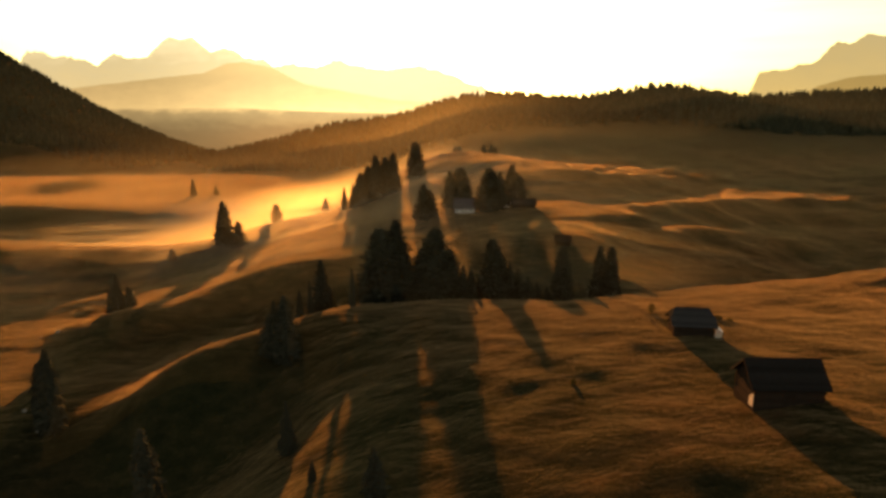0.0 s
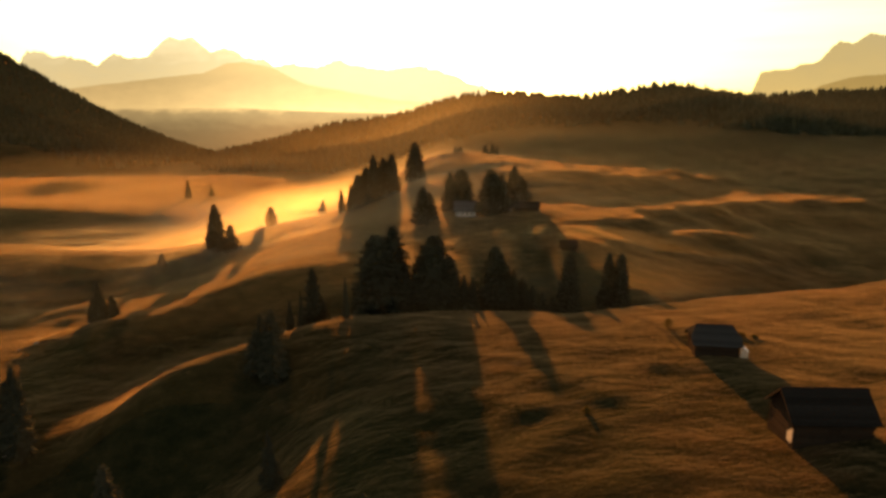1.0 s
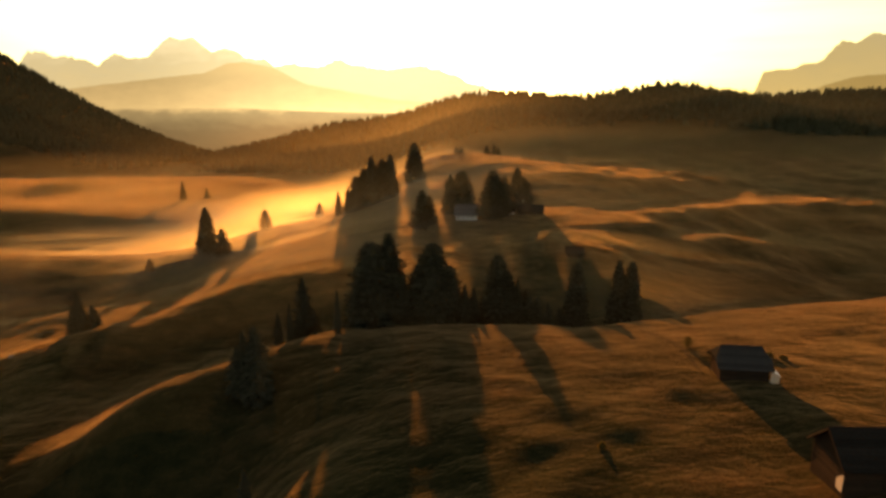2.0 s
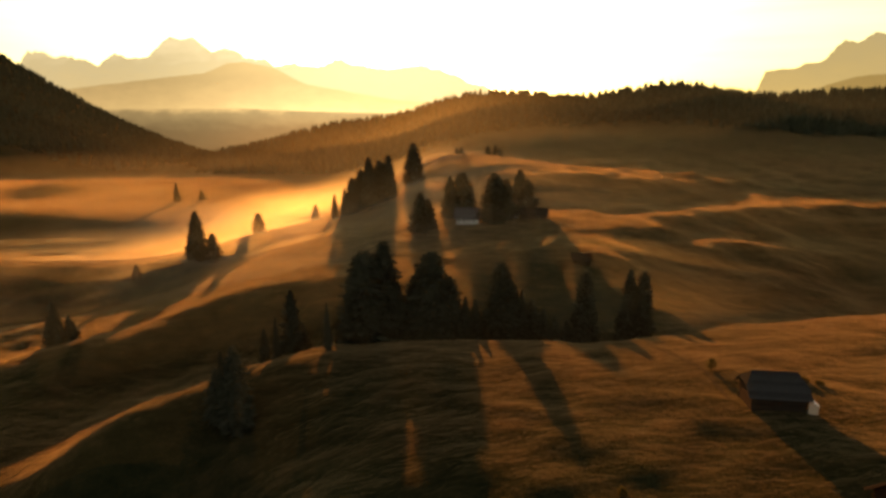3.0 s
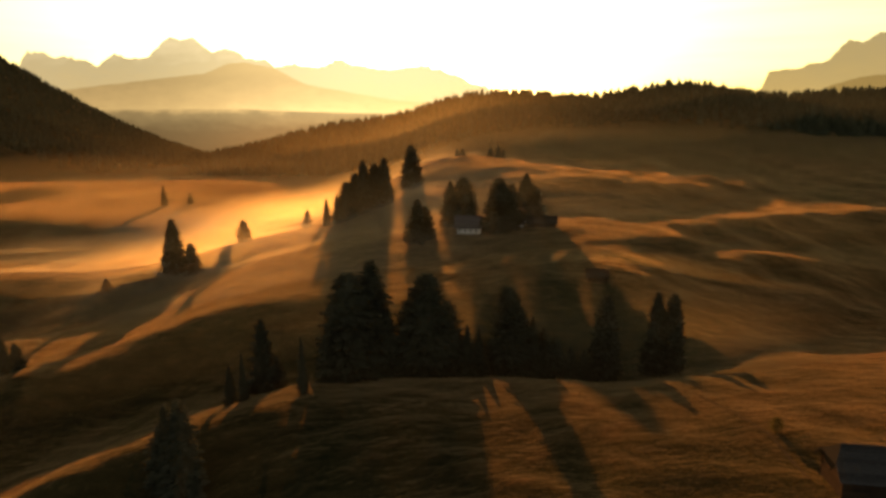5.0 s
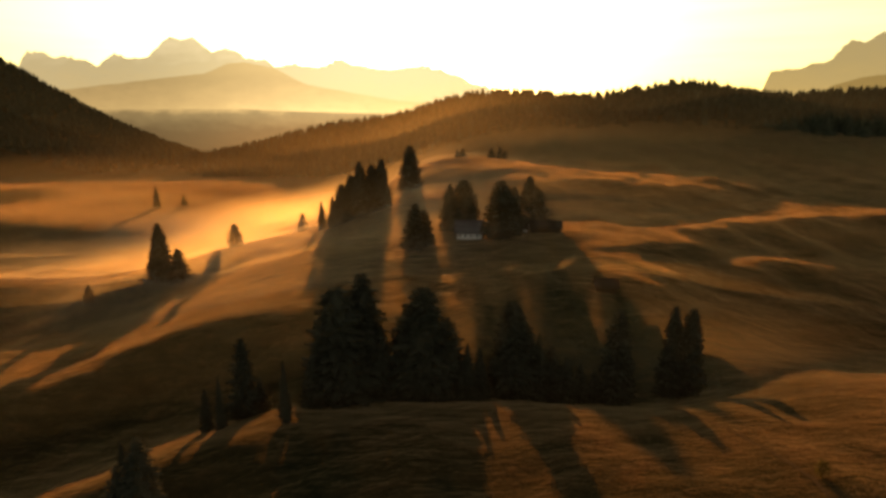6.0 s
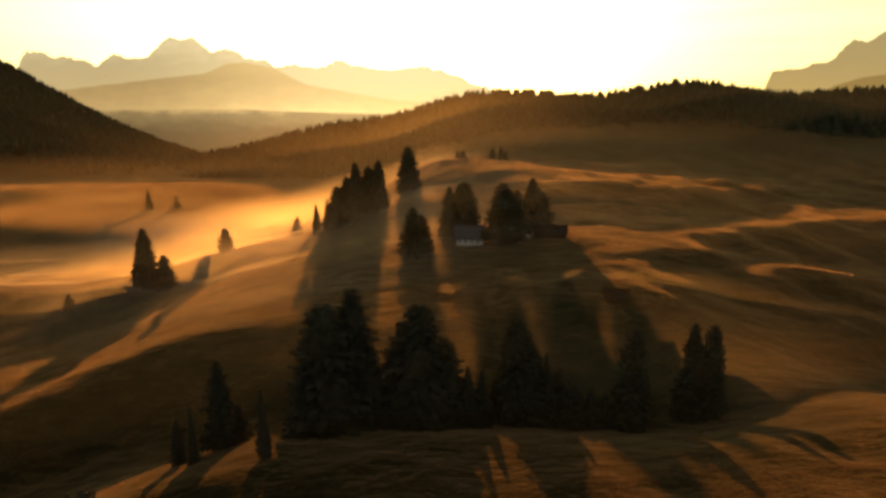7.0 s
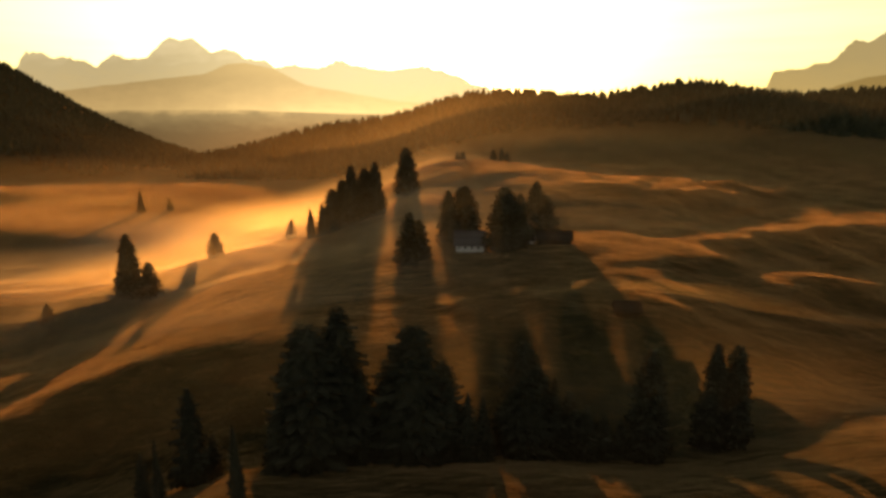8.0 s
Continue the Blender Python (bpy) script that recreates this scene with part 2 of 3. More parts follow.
SPURS = [(-64, 203, 46, 10, -5, 4.0), (-58, 173, 34, 14, -5, -2.0), (-92, 285, 62, 10, 66, 3.0), (-150, 300, 60, 70, 0, -5.0), (-46, 136, 24, 9, 36, 3.8), (-58, 128, 9, 8, 52, 4.0), (-46, 127, 14, 6, 36, 1.3), (-33, 106, 28, 9, 30, -2.5), (-56, 96, 26, 22, 0, -4.0), (-76, 185, 20, 9, 40, 4.5), (-101, 182, 12, 10, 0, 4.0), (-88, 212, 26, 16, 0, -5.0), (-116, 240, 42, 9, 33, -4.5), (-108, 259, 34, 7, 33, 1.6), (-118, 197, 26, 11, 0, -4.0), (-165, 256, 60, 16, 10, 4.0), (-160, 224, 60, 15, 10, -5.0), (-142, 186, 30, 11, 0, -1.0), (-88, 152, 32, 24, -10, -5.0), (125, 149, 60, 10, 3, 2.2), (130, 182, 75, 14, 3, -6.0), (175, 226, 60, 20, 5, -3.0),
         (122, 398, 40, 13, 6, 3.5), (70, 366, 46, 16, 8, 3.0), (98, 292, 42, 14, 14, 2.2), (190, 480, 120, 40, 0, -5.0), (215, 375, 60, 32, 0, -3.0), (195, 262, 55, 26, 0, -4.5), (74, 262, 13, 9, 15, 2.2), (98, 276, 16, 10, 20, 2.4), (128, 300, 22, 12, 25, 3.0), (150, 262, 24, 12, 15, 2.4), (118, 248, 18, 9, 10, 1.8), (175, 318, 26, 14, 20, 3.0), (84, 322, 16, 9, 25, 1.8), (112, 352, 22, 10, 25, 2.6), (72, 345, 18, 8, 20, 2.0), (160, 385, 30, 12, 15, 2.6), (92, 216, 16, 10, 5, 1.6), (140, 222, 20, 10, 5, 2.0), (110, 320, 60, 12, 6, -2.0), (88, 344, 36, 12, 10, 1.2), (96, 378, 40, 10, 10, 1.2), (20, 334, 55, 22, 6, 5.0), (8, 168, 32, 8, 0, -3.2), (-71, 109, 10, 10, 0, -3.0), (17, 75, 13, 9, 0, 1.5), (18, 98, 8, 5, 0, 0.7), (14, 377, 45, 13, 0, 2.6), (-5, 408, 35, 8, -5, 2.0),
         (22, 226, 30, 14, 0, -1.2), (122, 244, 34, 11, 0, 3.0),
         (-260, 400, 90, 22, -8, 4.0), (-250, 348, 90, 20, -8, -4.0), (-370, 560, 120, 55, 5, 5.0), (-200, 262, 50, 14, 14, 2.5), (-440, 800, 150, 45, 0, 10.0), (-600, 800, 110, 45, 0, 20.0)]


def sigmoid(v):
    return 1.0 / (1.0 + np.exp(-np.clip(v, -60, 60)))


def bump(x, y, cx, cy, rx, ry, turn=0.0):
    c, s = math.cos(radians(turn)), math.sin(radians(turn))
    u, v = (x - cx) * c + (y - cy) * s, (y - cy) * c - (x - cx) * s
    return np.exp(-(u / rx) ** 2 / 2 - (v / ry) ** 2 / 2)


def waves(x, y):
    """Soft uneven swells of the pasture."""
    return (0.55 * np.sin(x / 13.0 + 1.7 * np.sin(y / 31.0)) * np.sin(y / 17.0 + 1.1 * np.sin(x / 23.0))
            + 0.36 * np.sin(x / 5.1 + 2.0 * np.sin(y / 9.0)) * np.sin(y / 6.3 + x / 11.0)
            + 0.25 * np.sin(y / 2.1 + 1.6 * np.sin(x / 9.0) + 1.3 * np.sin(x / 4.1 + y / 7.0)) * np.sin(x / 5.5 + 2.0 * np.sin(y / 6.0))
            + 0.13 * np.sin(x / 2.3 + np.sin(y / 3.1)) * np.sin(y / 2.7 + np.sin(x / 4.0)))


def hummocks(x, y):
    """Grazed mounds and hollows of the far slopes, in crossing uneven swells."""
    z = 0.0
    for turn, long, phase in ((12, 31, 0.4), (74, 24, 2.1), (133, 19, 4.4), (40, 15, 1.3), (101, 12, 5.2), (160, 27, 3.0)):
        c, s = math.cos(radians(turn)), math.sin(radians(turn))
        z = z + 0.014 * long * np.sin(math.tau * (x * c + y * s) / long + phase + 1.4 * np.sin((y * c - x * s) / (0.6 * long)))
    return z


def height(x, y):
    """The ground's height in metres."""
    x, y = np.asarray(x, float), np.asarray(y, float)
    z = -16 + 18.7 * sigmoid((x + 40) / 60) + 24 * sigmoid((y - 330) / 45) * sigmoid((x + 30) / 25) * (1 - 0.38 * sigmoid((x - 75) / 18) * sigmoid((560 - y) / 25))
    for cx, cy, r, h in KNOLLS_NEAR + KNOLLS_FAR:
        z = z + h * bump(x, y, cx, cy, r, r)
    z = z + waves(x, y) / (1 + (np.clip(y, 0, 900) / 420) ** 2)
    # the bank left of the flight's line drops away into the shaded hollow
    z = z - 8 * sigmoid((-x - 33) / 8) * sigmoid((109 - y) / 8)
    # the near meadow steepens towards the viewer
    z = z - 0.045 * 12 * np.log1p(np.exp(np.clip((104 - y) / 12, -40, 40))) * sigmoid((40 - x) / 4)
    # the valley floor rises gently to a low far rim
    z = z + 0.055 * (np.clip(y, 330, 560) - 330) * sigmoid((-x - 150) / 25) * sigmoid((560 - y) / 22)
    # the hollow's far side is one long bank
    z = z + 0.09 * (np.clip(y, 140, 250) - 185) * sigmoid((-x - 122) / 9) * sigmoid((272 - y) / 7)
    # beyond the farm the slope leans away from the sun
    z = z + 0.06 * (np.clip(y, 200, 330) - 330) * sigmoid((x - 112) / 12) * sigmoid((y - 178) / 5)
    z = z + hummocks(x, y) * sigmoid((x - 55) / 10) * sigmoid((y - 200) / 10) * sigmoid((520 - y) / 20)
    # spurs and low scarps: flat tops that catch the sun, steeper fronts in their own shade
    for cx, cy, rx, ry, turn, h in SPURS:
        z = z + h * bump(x, y, cx, cy, rx, ry, turn)
    # cattle terraces: nearly level treads and steeper risers across the far slope
    tread = sigmoid((x - 45) / 18) * sigmoid((y - 235) / 15) * sigmoid((450 - y) / 15)
    z = z + 0.35 * tread * (6.0 / math.tau) * np.sin(math.tau * (z + 0.012 * x + 0.5 * np.sin(x / 45)) / 6.0)
    # the whole pasture falls gently away
    z = z - 0.0302 * (np.clip(y, -200, 1500) - 160)
    # wooded ridge behind the meadows, its spur running down into the valley
    z = z - 2 * sigmoid((y - 640) / 30) + 54 * bump(x, y, 560, 800, 260, 110) + 28 * bump(x, y, 260, 745, 60, 90) + 40 * bump(x, y, 70, 830, 90, 120) + 50 * bump(x, y, -130, 880, 100, 110)
    # the steep wooded hill across the valley, rising out of view
    z = z + 412 * sigmoid((-x - 886 - 0.10 * (y - 1300)) / 150) * sigmoid((y - 950) / 160) * sigmoid((1620 - y) / 90)
    # beyond the ridge the land falls to a deep valley
    z = z - 260 * sigmoid((y - 2000) / 180) - 60 * sigmoid((y - 1080) / 60) * sigmoid((x + 500) / 120)
    return z


def sheet(name, xs, ys, top, mat):
    """A grid over the plan, z from top(x, y)."""
    gx, gy = np.meshgrid(xs, ys)
    co = np.stack([gx, gy, top(gx, gy)], -1).reshape(-1, 3)
    w, n = len(xs), len(ys)
    i = (np.arange(n - 1)[:, None] * w + np.arange(w - 1)).reshape(-1)
    faces = np.stack([i, i + 1, i + 1 + w, i + w], 1)
    me = bpy.data.meshes.new(name)
    me.from_pydata(co.tolist(), [], faces.tolist())
    me.polygons.foreach_set("use_smooth", [True] * len(me.polygons))
    me.materials.append(mat)
    return new(name, me)


ground = sheet("ground", 60 * np.sinh(np.linspace(-4.8, 4.8, 421)), 110 + 70 * np.sinh(np.linspace(-2.9, 4.8, 430)), height, GRASS)
tagged(ground, "rolling autumn meadow of tawny and olive grass", "meadow", kind="structure")


def mist_sheet(mat, xs, ys, lift, centre, size, turn, pooled=0.0, level=0.0):
    """A layer of mist over the ground; pooled draws it towards one level, as mist fills hollows."""
    def top(x, y):
        z = height(x, y)
        return np.maximum(z * (1 - pooled) + level * pooled, z + 0.4) + lift + 0.25 * lift * np.sin(x / 24 + np.sin(y / 37)) * np.sin(y / 33)
    ob = sheet("mist", xs, ys, top, mat)
    gx, gy = np.meshgrid(xs, ys)
    a = np.clip(bump(gx, gy, *centre, *size, turn) * 1.2 - 0.1, 0, 1).reshape(-1)
    ob.data.attributes.new("thickness", "FLOAT", "POINT").data.foreach_set("value", a.astype(np.float32))
    ob.visible_shadow = False
    return tagged(ob, "low golden mist lying over the meadow", "mist", kind="stuff")


for lift in (1.0, 4.0, 8.0):
    mist_sheet(MIST, np.linspace(-420, 40, 116), np.linspace(190, 820, 127), lift, (-98, 385), (50, 120), -18, 0.4, -16)
mist_sheet(THIN_MIST, np.linspace(-300, 330, 211), np.linspace(150, 640, 164), 1.6, (-60, 345), (62, 66), 0)
mist_sheet(FAINT_MIST, np.linspace(-460, 0, 116), np.linspace(380, 980, 121), 2.5, (-220, 620), (120, 150), 0)

mist_sheet(SOFT_MIST, np.linspace(-80, 200, 71), np.linspace(195, 520, 82), 5.0, (30, 315), (62, 62), 0)


def mist_bank(centre, size, high, glow_at, spread, most, mat=HAZE):
    """A standing bank of mist: a soft dome, thinning towards its top and ends."""
    xs = np.linspace(centre[0] - 2.6 * size[0], centre[0] + 2.6 * size[0], 81)
    ys = np.linspace(centre[1] - 2.6 * size[1], centre[1] + 2.6 * size[1], 51)
    ob = sheet("mist_bank", xs, ys, lambda x, y: height(x, y) - 1.5 + high * bump(x, y, *centre, *size), mat)
    gx, gy = np.meshgrid(xs, ys)
    b = bump(gx, gy, *centre, *size)
    a = most * np.clip((1 - b) ** 2.2 * b * 6.5, 0, 1) * np.exp(-((gx - glow_at) / spread) ** 2 / 2)
    ob.data.attributes.new("thickness", "FLOAT", "POINT").data.foreach_set("value", a.reshape(-1).astype(np.float32))
    ob.visible_shadow = False
    return tagged(ob, "standing bank of thin golden morning mist", "mist", kind="stuff")


mist_bank((-30, 590), (260, 55), 75, -35, 80, 0.045)
mist_bank((-78, 378), (55, 15), 24, -80, 26, 0.28)
mist_bank((250, 565), (260, 45), 70, 260, 230, 0.006, VEIL)
mist_bank((-190, 425), (80, 18), 24, -190, 70, 0.035)
mist_bank((-290, 590), (150, 36), 34, -280, 120, 0.02)
mist_bank((-360, 780), (170, 90), 65, -260, 120, 0.014)
mist_bank((-48, 248), (45, 14), 7, -50, 36, 0.10)
mist_bank((62, 196), (70, 13), 15, 40, 34, 0.035)
mist_bank((-110, 290), (40, 14), 16, -105, 40, 0.14)
mist_bank((-520, 900), (260, 90), 150, -480, 260, 0.002, VEIL)
# clear air thickening with distance
for away, high, most in ((140, 24, 0.0012), (218, 36, 0.0042), (300, 42, 0.004), (430, 46, 0.004)):
    mist_bank((20, away), (240, 0.13 * away), high, 10, 190, most, VEIL)

# ---- distance ----


def far_range(name, label, away, profile, foot, mat, rough):
    """A mountain range as a solid slope; profile gives (side slope, up slope) along its crest."""
    sx = [p[0] for p in profile]
    su = [p[1] for p in profile]
    n = 260
    bm = bmesh.new()
    rows = []
    for i in range(n):
        s = sx[0] + (sx[-1] - sx[0]) * i / (n - 1)
        u = float(np.interp(s, sx, su))
        u += rough * (noise.noise((s * 40, away, 0)) + 0.8 * abs(noise.noise((s * 90, away, 3))) + 0.6 * abs(noise.noise((s * 210, away, 5))))
        x, z = s * away, EYE + u * away
        rows.append([bm.verts.new((x, away, z)), bm.verts.new((x * 0.99, away - 60, EYE + (z - EYE) * 0.6 + 0.4 * foot)), bm.verts.new((x * 0.97, away - 160, foot)), bm.verts.new((x, away + 150, foot))])
    for a, b in zip(rows, rows[1:]):
        for j in range(2):
            bm.faces.new((a[j], a[j + 1], b[j + 1], b[j]))
        bm.faces.new((a[0], b[0], b[3], a[3]))
    me = bpy.data.meshes.new(name)
    bm.to_mesh(me)
    me.materials.append(mat)
    ob = new(name, me)
    ob.visible_shadow = False
    return tagged(ob, label, "mountain", kind="structure")


def slope(px, py):
    """Side and up slopes of the line of sight to a far crest."""
    f, t = 784 / math.tan(radians(36.0)), radians(-TILT)
    a, b = (px - 784) / f, (441 - py) / f
    d = math.cos(t) + b * math.sin(t)
    return a / d, (b * math.cos(t) - math.sin(t)) / d


# the stops paint haze into each range's glow, by height
HIGH = distance_material("far_range_painted_haze", -100, 620, [(0.0, (0.74, 0.54, 0.24)), (0.3, (0.66, 0.53, 0.29)), (0.65, (0.60, 0.51, 0.31)), (1.0, (0.80, 0.70, 0.46))], 1.0)
MIDDLE = distance_material("mid_range_painted_haze", -20, 420, [(0.0, (0.72, 0.53, 0.25)), (0.25, (0.58, 0.42, 0.20)), (0.6, (0.46, 0.34, 0.165)), (1.0, (0.52, 0.39, 0.19))], 1.3)
LOW = distance_material("valley_painted_haze", -240, 60, [(0.0, (0.115, 0.082, 0.042)), (0.5, (0.155, 0.113, 0.058)), (0.85, (0.31, 0.23, 0.115)), (0.97, (0.56, 0.40, 0.19)), (1.0, (0.60, 0.44, 0.21))], 1.1)
MASSIF = distance_material("massif_painted_haze", 100, 420, [(0.0, (0.58, 0.44, 0.19)), (0.5, (0.50, 0.40, 0.20)), (1.0, (0.45, 0.38, 0.22))])
FOOTHILL = distance_material("foothill_painted_haze", 60, 300, [(0.0, (0.40, 0.28, 0.10)), (1.0, (0.30, 0.22, 0.09))])
far_range("far_mountains", "jagged far mountain range, glowing backdrop with painted sunlit haze", 4700,
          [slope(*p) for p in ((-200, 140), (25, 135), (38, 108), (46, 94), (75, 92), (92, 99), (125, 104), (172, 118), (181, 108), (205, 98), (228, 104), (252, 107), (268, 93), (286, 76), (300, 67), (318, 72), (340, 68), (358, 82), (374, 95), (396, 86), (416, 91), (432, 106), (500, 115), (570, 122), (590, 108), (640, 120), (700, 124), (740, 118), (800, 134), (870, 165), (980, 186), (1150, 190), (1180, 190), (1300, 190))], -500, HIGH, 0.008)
far_range("middle_mountains", "broad mountain shoulder, glowing backdrop with painted morning haze", 4500,
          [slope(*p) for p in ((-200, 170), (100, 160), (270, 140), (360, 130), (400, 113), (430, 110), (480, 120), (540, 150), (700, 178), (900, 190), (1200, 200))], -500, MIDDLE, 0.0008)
far_range("valley_hills", "low hills, glowing backdrop with painted brown valley haze", 4200,
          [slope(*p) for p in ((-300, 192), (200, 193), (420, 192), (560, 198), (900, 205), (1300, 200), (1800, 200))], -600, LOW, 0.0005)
far_range("rock_massif", "flat-topped rock massif, glowing backdrop with painted hazy light", 2700,
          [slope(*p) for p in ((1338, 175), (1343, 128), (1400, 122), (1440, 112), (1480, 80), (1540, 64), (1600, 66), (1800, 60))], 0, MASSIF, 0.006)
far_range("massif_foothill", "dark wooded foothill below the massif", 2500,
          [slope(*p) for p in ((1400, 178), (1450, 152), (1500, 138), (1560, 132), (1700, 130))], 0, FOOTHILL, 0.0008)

# ---- things ----


def part(name, bm, mat, parent, label=""):
    me = bpy.data.meshes.new(name)
    bm.to_mesh(me)
    bm.free()
    me.materials.append(mat)
    ob = new(name, me)
    ob.parent = parent
    return tagged(ob, label)


def block(bm, x0, x1, y0, y1, z0, z1):
    v = [bm.verts.new((x, y, z)) for z in (z0, z1) for x, y in ((x0, y0), (x1, y0), (x1, y1), (x0, y1))]
    for f in ((3, 2, 1, 0), (4, 5, 6, 7), (0, 1, 5, 4), (1, 2, 6, 5), (2, 3, 7, 6), (3, 0, 4, 7)):
        bm.faces.new([v[i] for i in f])


def tube(bm, points, sides=7):
    """A tapered limb through (x, y, z, radius) points."""
    rings = []
    for x, y, z, r in points:
        rings.append([bm.verts.new((x + r * math.cos(k * math.tau / sides), y + r * math.sin(k * math.tau / sides), z)) for k in range(sides)])
    for a, b in zip(rings, rings[1:]):
        for k in range(sides):
            bm.faces.new((a[k], a[(k + 1) % sides], b[(k + 1) % sides], b[k]))


def spruce_meshes(seed, tall, wide, levels, ragged=0.25, blunt=0.6):
    """Trunk with limb stubs, and a crown of drooping sprays in uneven whorls."""
    rnd = random.Random(seed)
    trunk, crown = bmesh.new(), bmesh.new()
    lean = (rnd.uniform(-0.01, 0.01) * tall, rnd.uniform(-0.01, 0.01) * tall)
    tube(trunk, [(lean[0] * f, lean[1] * f, tall * f - 0.4 * (f == 0), 0.018 * tall * (1 - f) + 0.02) for f in (0, 0.1, 0.3, 0.6, 0.97)])
    side_gain = [1 + rnd.uniform(-ragged, ragged) for _ in range(8)]
    for i in range(levels):
        f = 0.05 + 0.94 * (i / (levels - 1)) ** 0.92
        reach = wide * ((1 - f) ** blunt * 0.97 + 0.03) * min(1.0, 0.72 + f * 2.0)
        z0 = tall * f
        count = max(5, int(12 - 5 * f))
        for k in range(count):
            a = math.tau * (k + rnd.random()) / count
            r = reach * side_gain[int(a / math.tau * 8) % 8] * rnd.uniform(0.72, 1.12)
            drop = r * rnd.uniform(0.12, 0.42) * (1 - 0.75 * f)
            ca, sa = math.cos(a), math.sin(a)
            ox, oy = lean[0] * f, lean[1] * f
            width = 0.20 * r + 0.10
            steps = 4
            old = None
            for s in range(steps + 1):
                q = s / steps
                w = width * (0.55 + 0.9 * q) * (1 - q) ** 0.5 + 0.02
                dz = -drop * q ** 1.4 + 0.10 * r * max(0, q - 0.7)
                cx, cy, cz = ox + ca * r * q, oy + sa * r * q, z0 + dz
                row = (crown.verts.new((cx - sa * w, cy + ca * w, cz - 0.30 * w)), crown.verts.new((cx, cy, cz + 0.10 * w)), crown.verts.new((cx + sa * w, cy - ca * w, cz - 0.30 * w)))
                if old:
                    for j in (0, 1):
                        crown.faces.new((old[j], old[j + 1], row[j + 1], row[j]))
                    # hanging twigs along both sides
                    for j, sgn in ((0, -1), (2, 1)):
                        h = rnd.uniform(0.25, 0.7) * (0.5 + 0.35 * r)
                        tip = crown.verts.new((row[j].co.x + rnd.uniform(-0.2, 0.2), row[j].co.y + rnd.uniform(-0.2, 0.2), row[j].co.z - h * 0.55))
                        crown.faces.new((old[j], row[j], tip))
                old = row
            if i % 4 == 0 and k % 3 == 0:
                tube(trunk, [(ox, oy, z0, 0.05), (ox + ca * r * 0.5, oy + sa * r * 0.5, z0 - drop * 0.4, 0.02)], 4)
    # dense twig mass close to the stem
    rings = []
    for i in range(11):
        f = 0.06 + 0.92 * i / 10
        r0 = wide * (1 - f) ** (blunt + 0.1) * min(1.0, 0.75 + f * 2.0) * 0.74 + 0.02
        rings.append([crown.verts.new((lean[0] * f + r0 * rnd.uniform(0.75, 1.2) * math.cos(k * math.tau / 9), lean[1] * f + r0 * rnd.uniform(0.75, 1.2) * math.sin(k * math.tau / 9), tall * f + rnd.uniform(-0.2, 0.2))) for k in range(9)])
    for a, b in zip(rings, rings[1:]):
        for k in range(9):
            crown.faces.new((a[k], a[(k + 1) % 9], b[(k + 1) % 9], b[k]))
    return trunk, crown


def spruce(seed, tall, wide, levels, label, ragged=0.25, blunt=0.6):
    ob = new("spruce_tree")
    trunk, crown = spruce_meshes(seed, tall, wide, levels, ragged, blunt)
    part("trunk", trunk, BARK, ob)
    part("crown", crown, NEEDLES, ob)
    return tagged(ob, label, "tree", "spruces on the meadow")


def on_ground(x, y, sink=0.15):
    return float(height(x, y)) - sink


# each: metres across, metres along, metres tall
KINDS = [spruce(11, 18.0, 5.0, 40, "tall dense dark spruce on the meadow", 0.25, 0.40), spruce(12, 18.0, 4.4, 40, "tall narrow dark spruce on the meadow", 0.25, 0.5),
         spruce(13, 12.0, 2.6, 30, "slender dark spruce on the meadow", 0.25, 0.68), spruce(14, 12.0, 3.6, 30, "broad ragged dark spruce on the meadow", 0.4, 0.45),
         spruce(15, 7.0, 2.0, 22, "small young spruce on the meadow")]
SIZES = (18.0, 18.0, 12.0, 12.0, 7.0)
used = [0] * len(KINDS)


def plant(group, spots, fat=1.2):
    rnd = random.Random(len(spots) * 7 + 1)
    for x, y, tall in spots:
        k = min(range(5), key=lambda j: abs(SIZES[j] - tall) + rnd.random() * 3.0)
        s = tall / SIZES[k]
        m = pose(x, y, on_ground(x, y), 0, 0, rnd.uniform(0, 360))
        if used[k] == 0:
            ob = KINDS[k]
            ob.matrix_basis = m
        else:
            ob = copy_thing(KINDS[k], m)
        used[k] += 1
        ob.scale = (s * fat * rnd.uniform(0.9, 1.1), s * fat * rnd.uniform(0.9, 1.1), s)
        tagged(ob, group=group)


plant("spruces of the crest clump", [(-17, 160, 21.6), (-13, 163, 24.4), (-9.5, 161, 14.5), (-19.3, 158, 12.6), (-2, 161, 21), (-5, 163, 16.5), (1.5, 162, 15.8), (5.5, 161, 11), (7.7, 162, 10.4)], 1.16)
plant("spruces behind the crest", [(13.5, 164, 19), (16.5, 168, 15.5), (19, 167, 14), (21.5, 168, 11.6), (24, 167, 9.6), (27, 168, 8.0), (10.5, 166, 7.5), (12, 169, 9.0), (16, 165, 8.6), (30, 169, 7)], 0.9)
plant("lone spruce behind the crest", [(34.2, 169, 19.2)], 0.76)
plant("twin spruces behind the crest", [(45.7, 172.4, 18.6), (49.0, 172, 17.8)], 0.74)
plant("spruces on the falling slope", [(-31, 160, 7), (-26, 92.5, 10), (-19, 79, 3.4), (-9, 72, 7)], 0.9)
plant("tall spruces of the hollow", [(-45, 82, 22), (-84, 120, 19), (-88, 123, 14)], 0.72)
plant("twin spruces of the spur", [(-36.8, 126.5, 13.5), (-34.4, 125.5, 15.2), (-38.5, 127.5, 9.5)], 0.95)
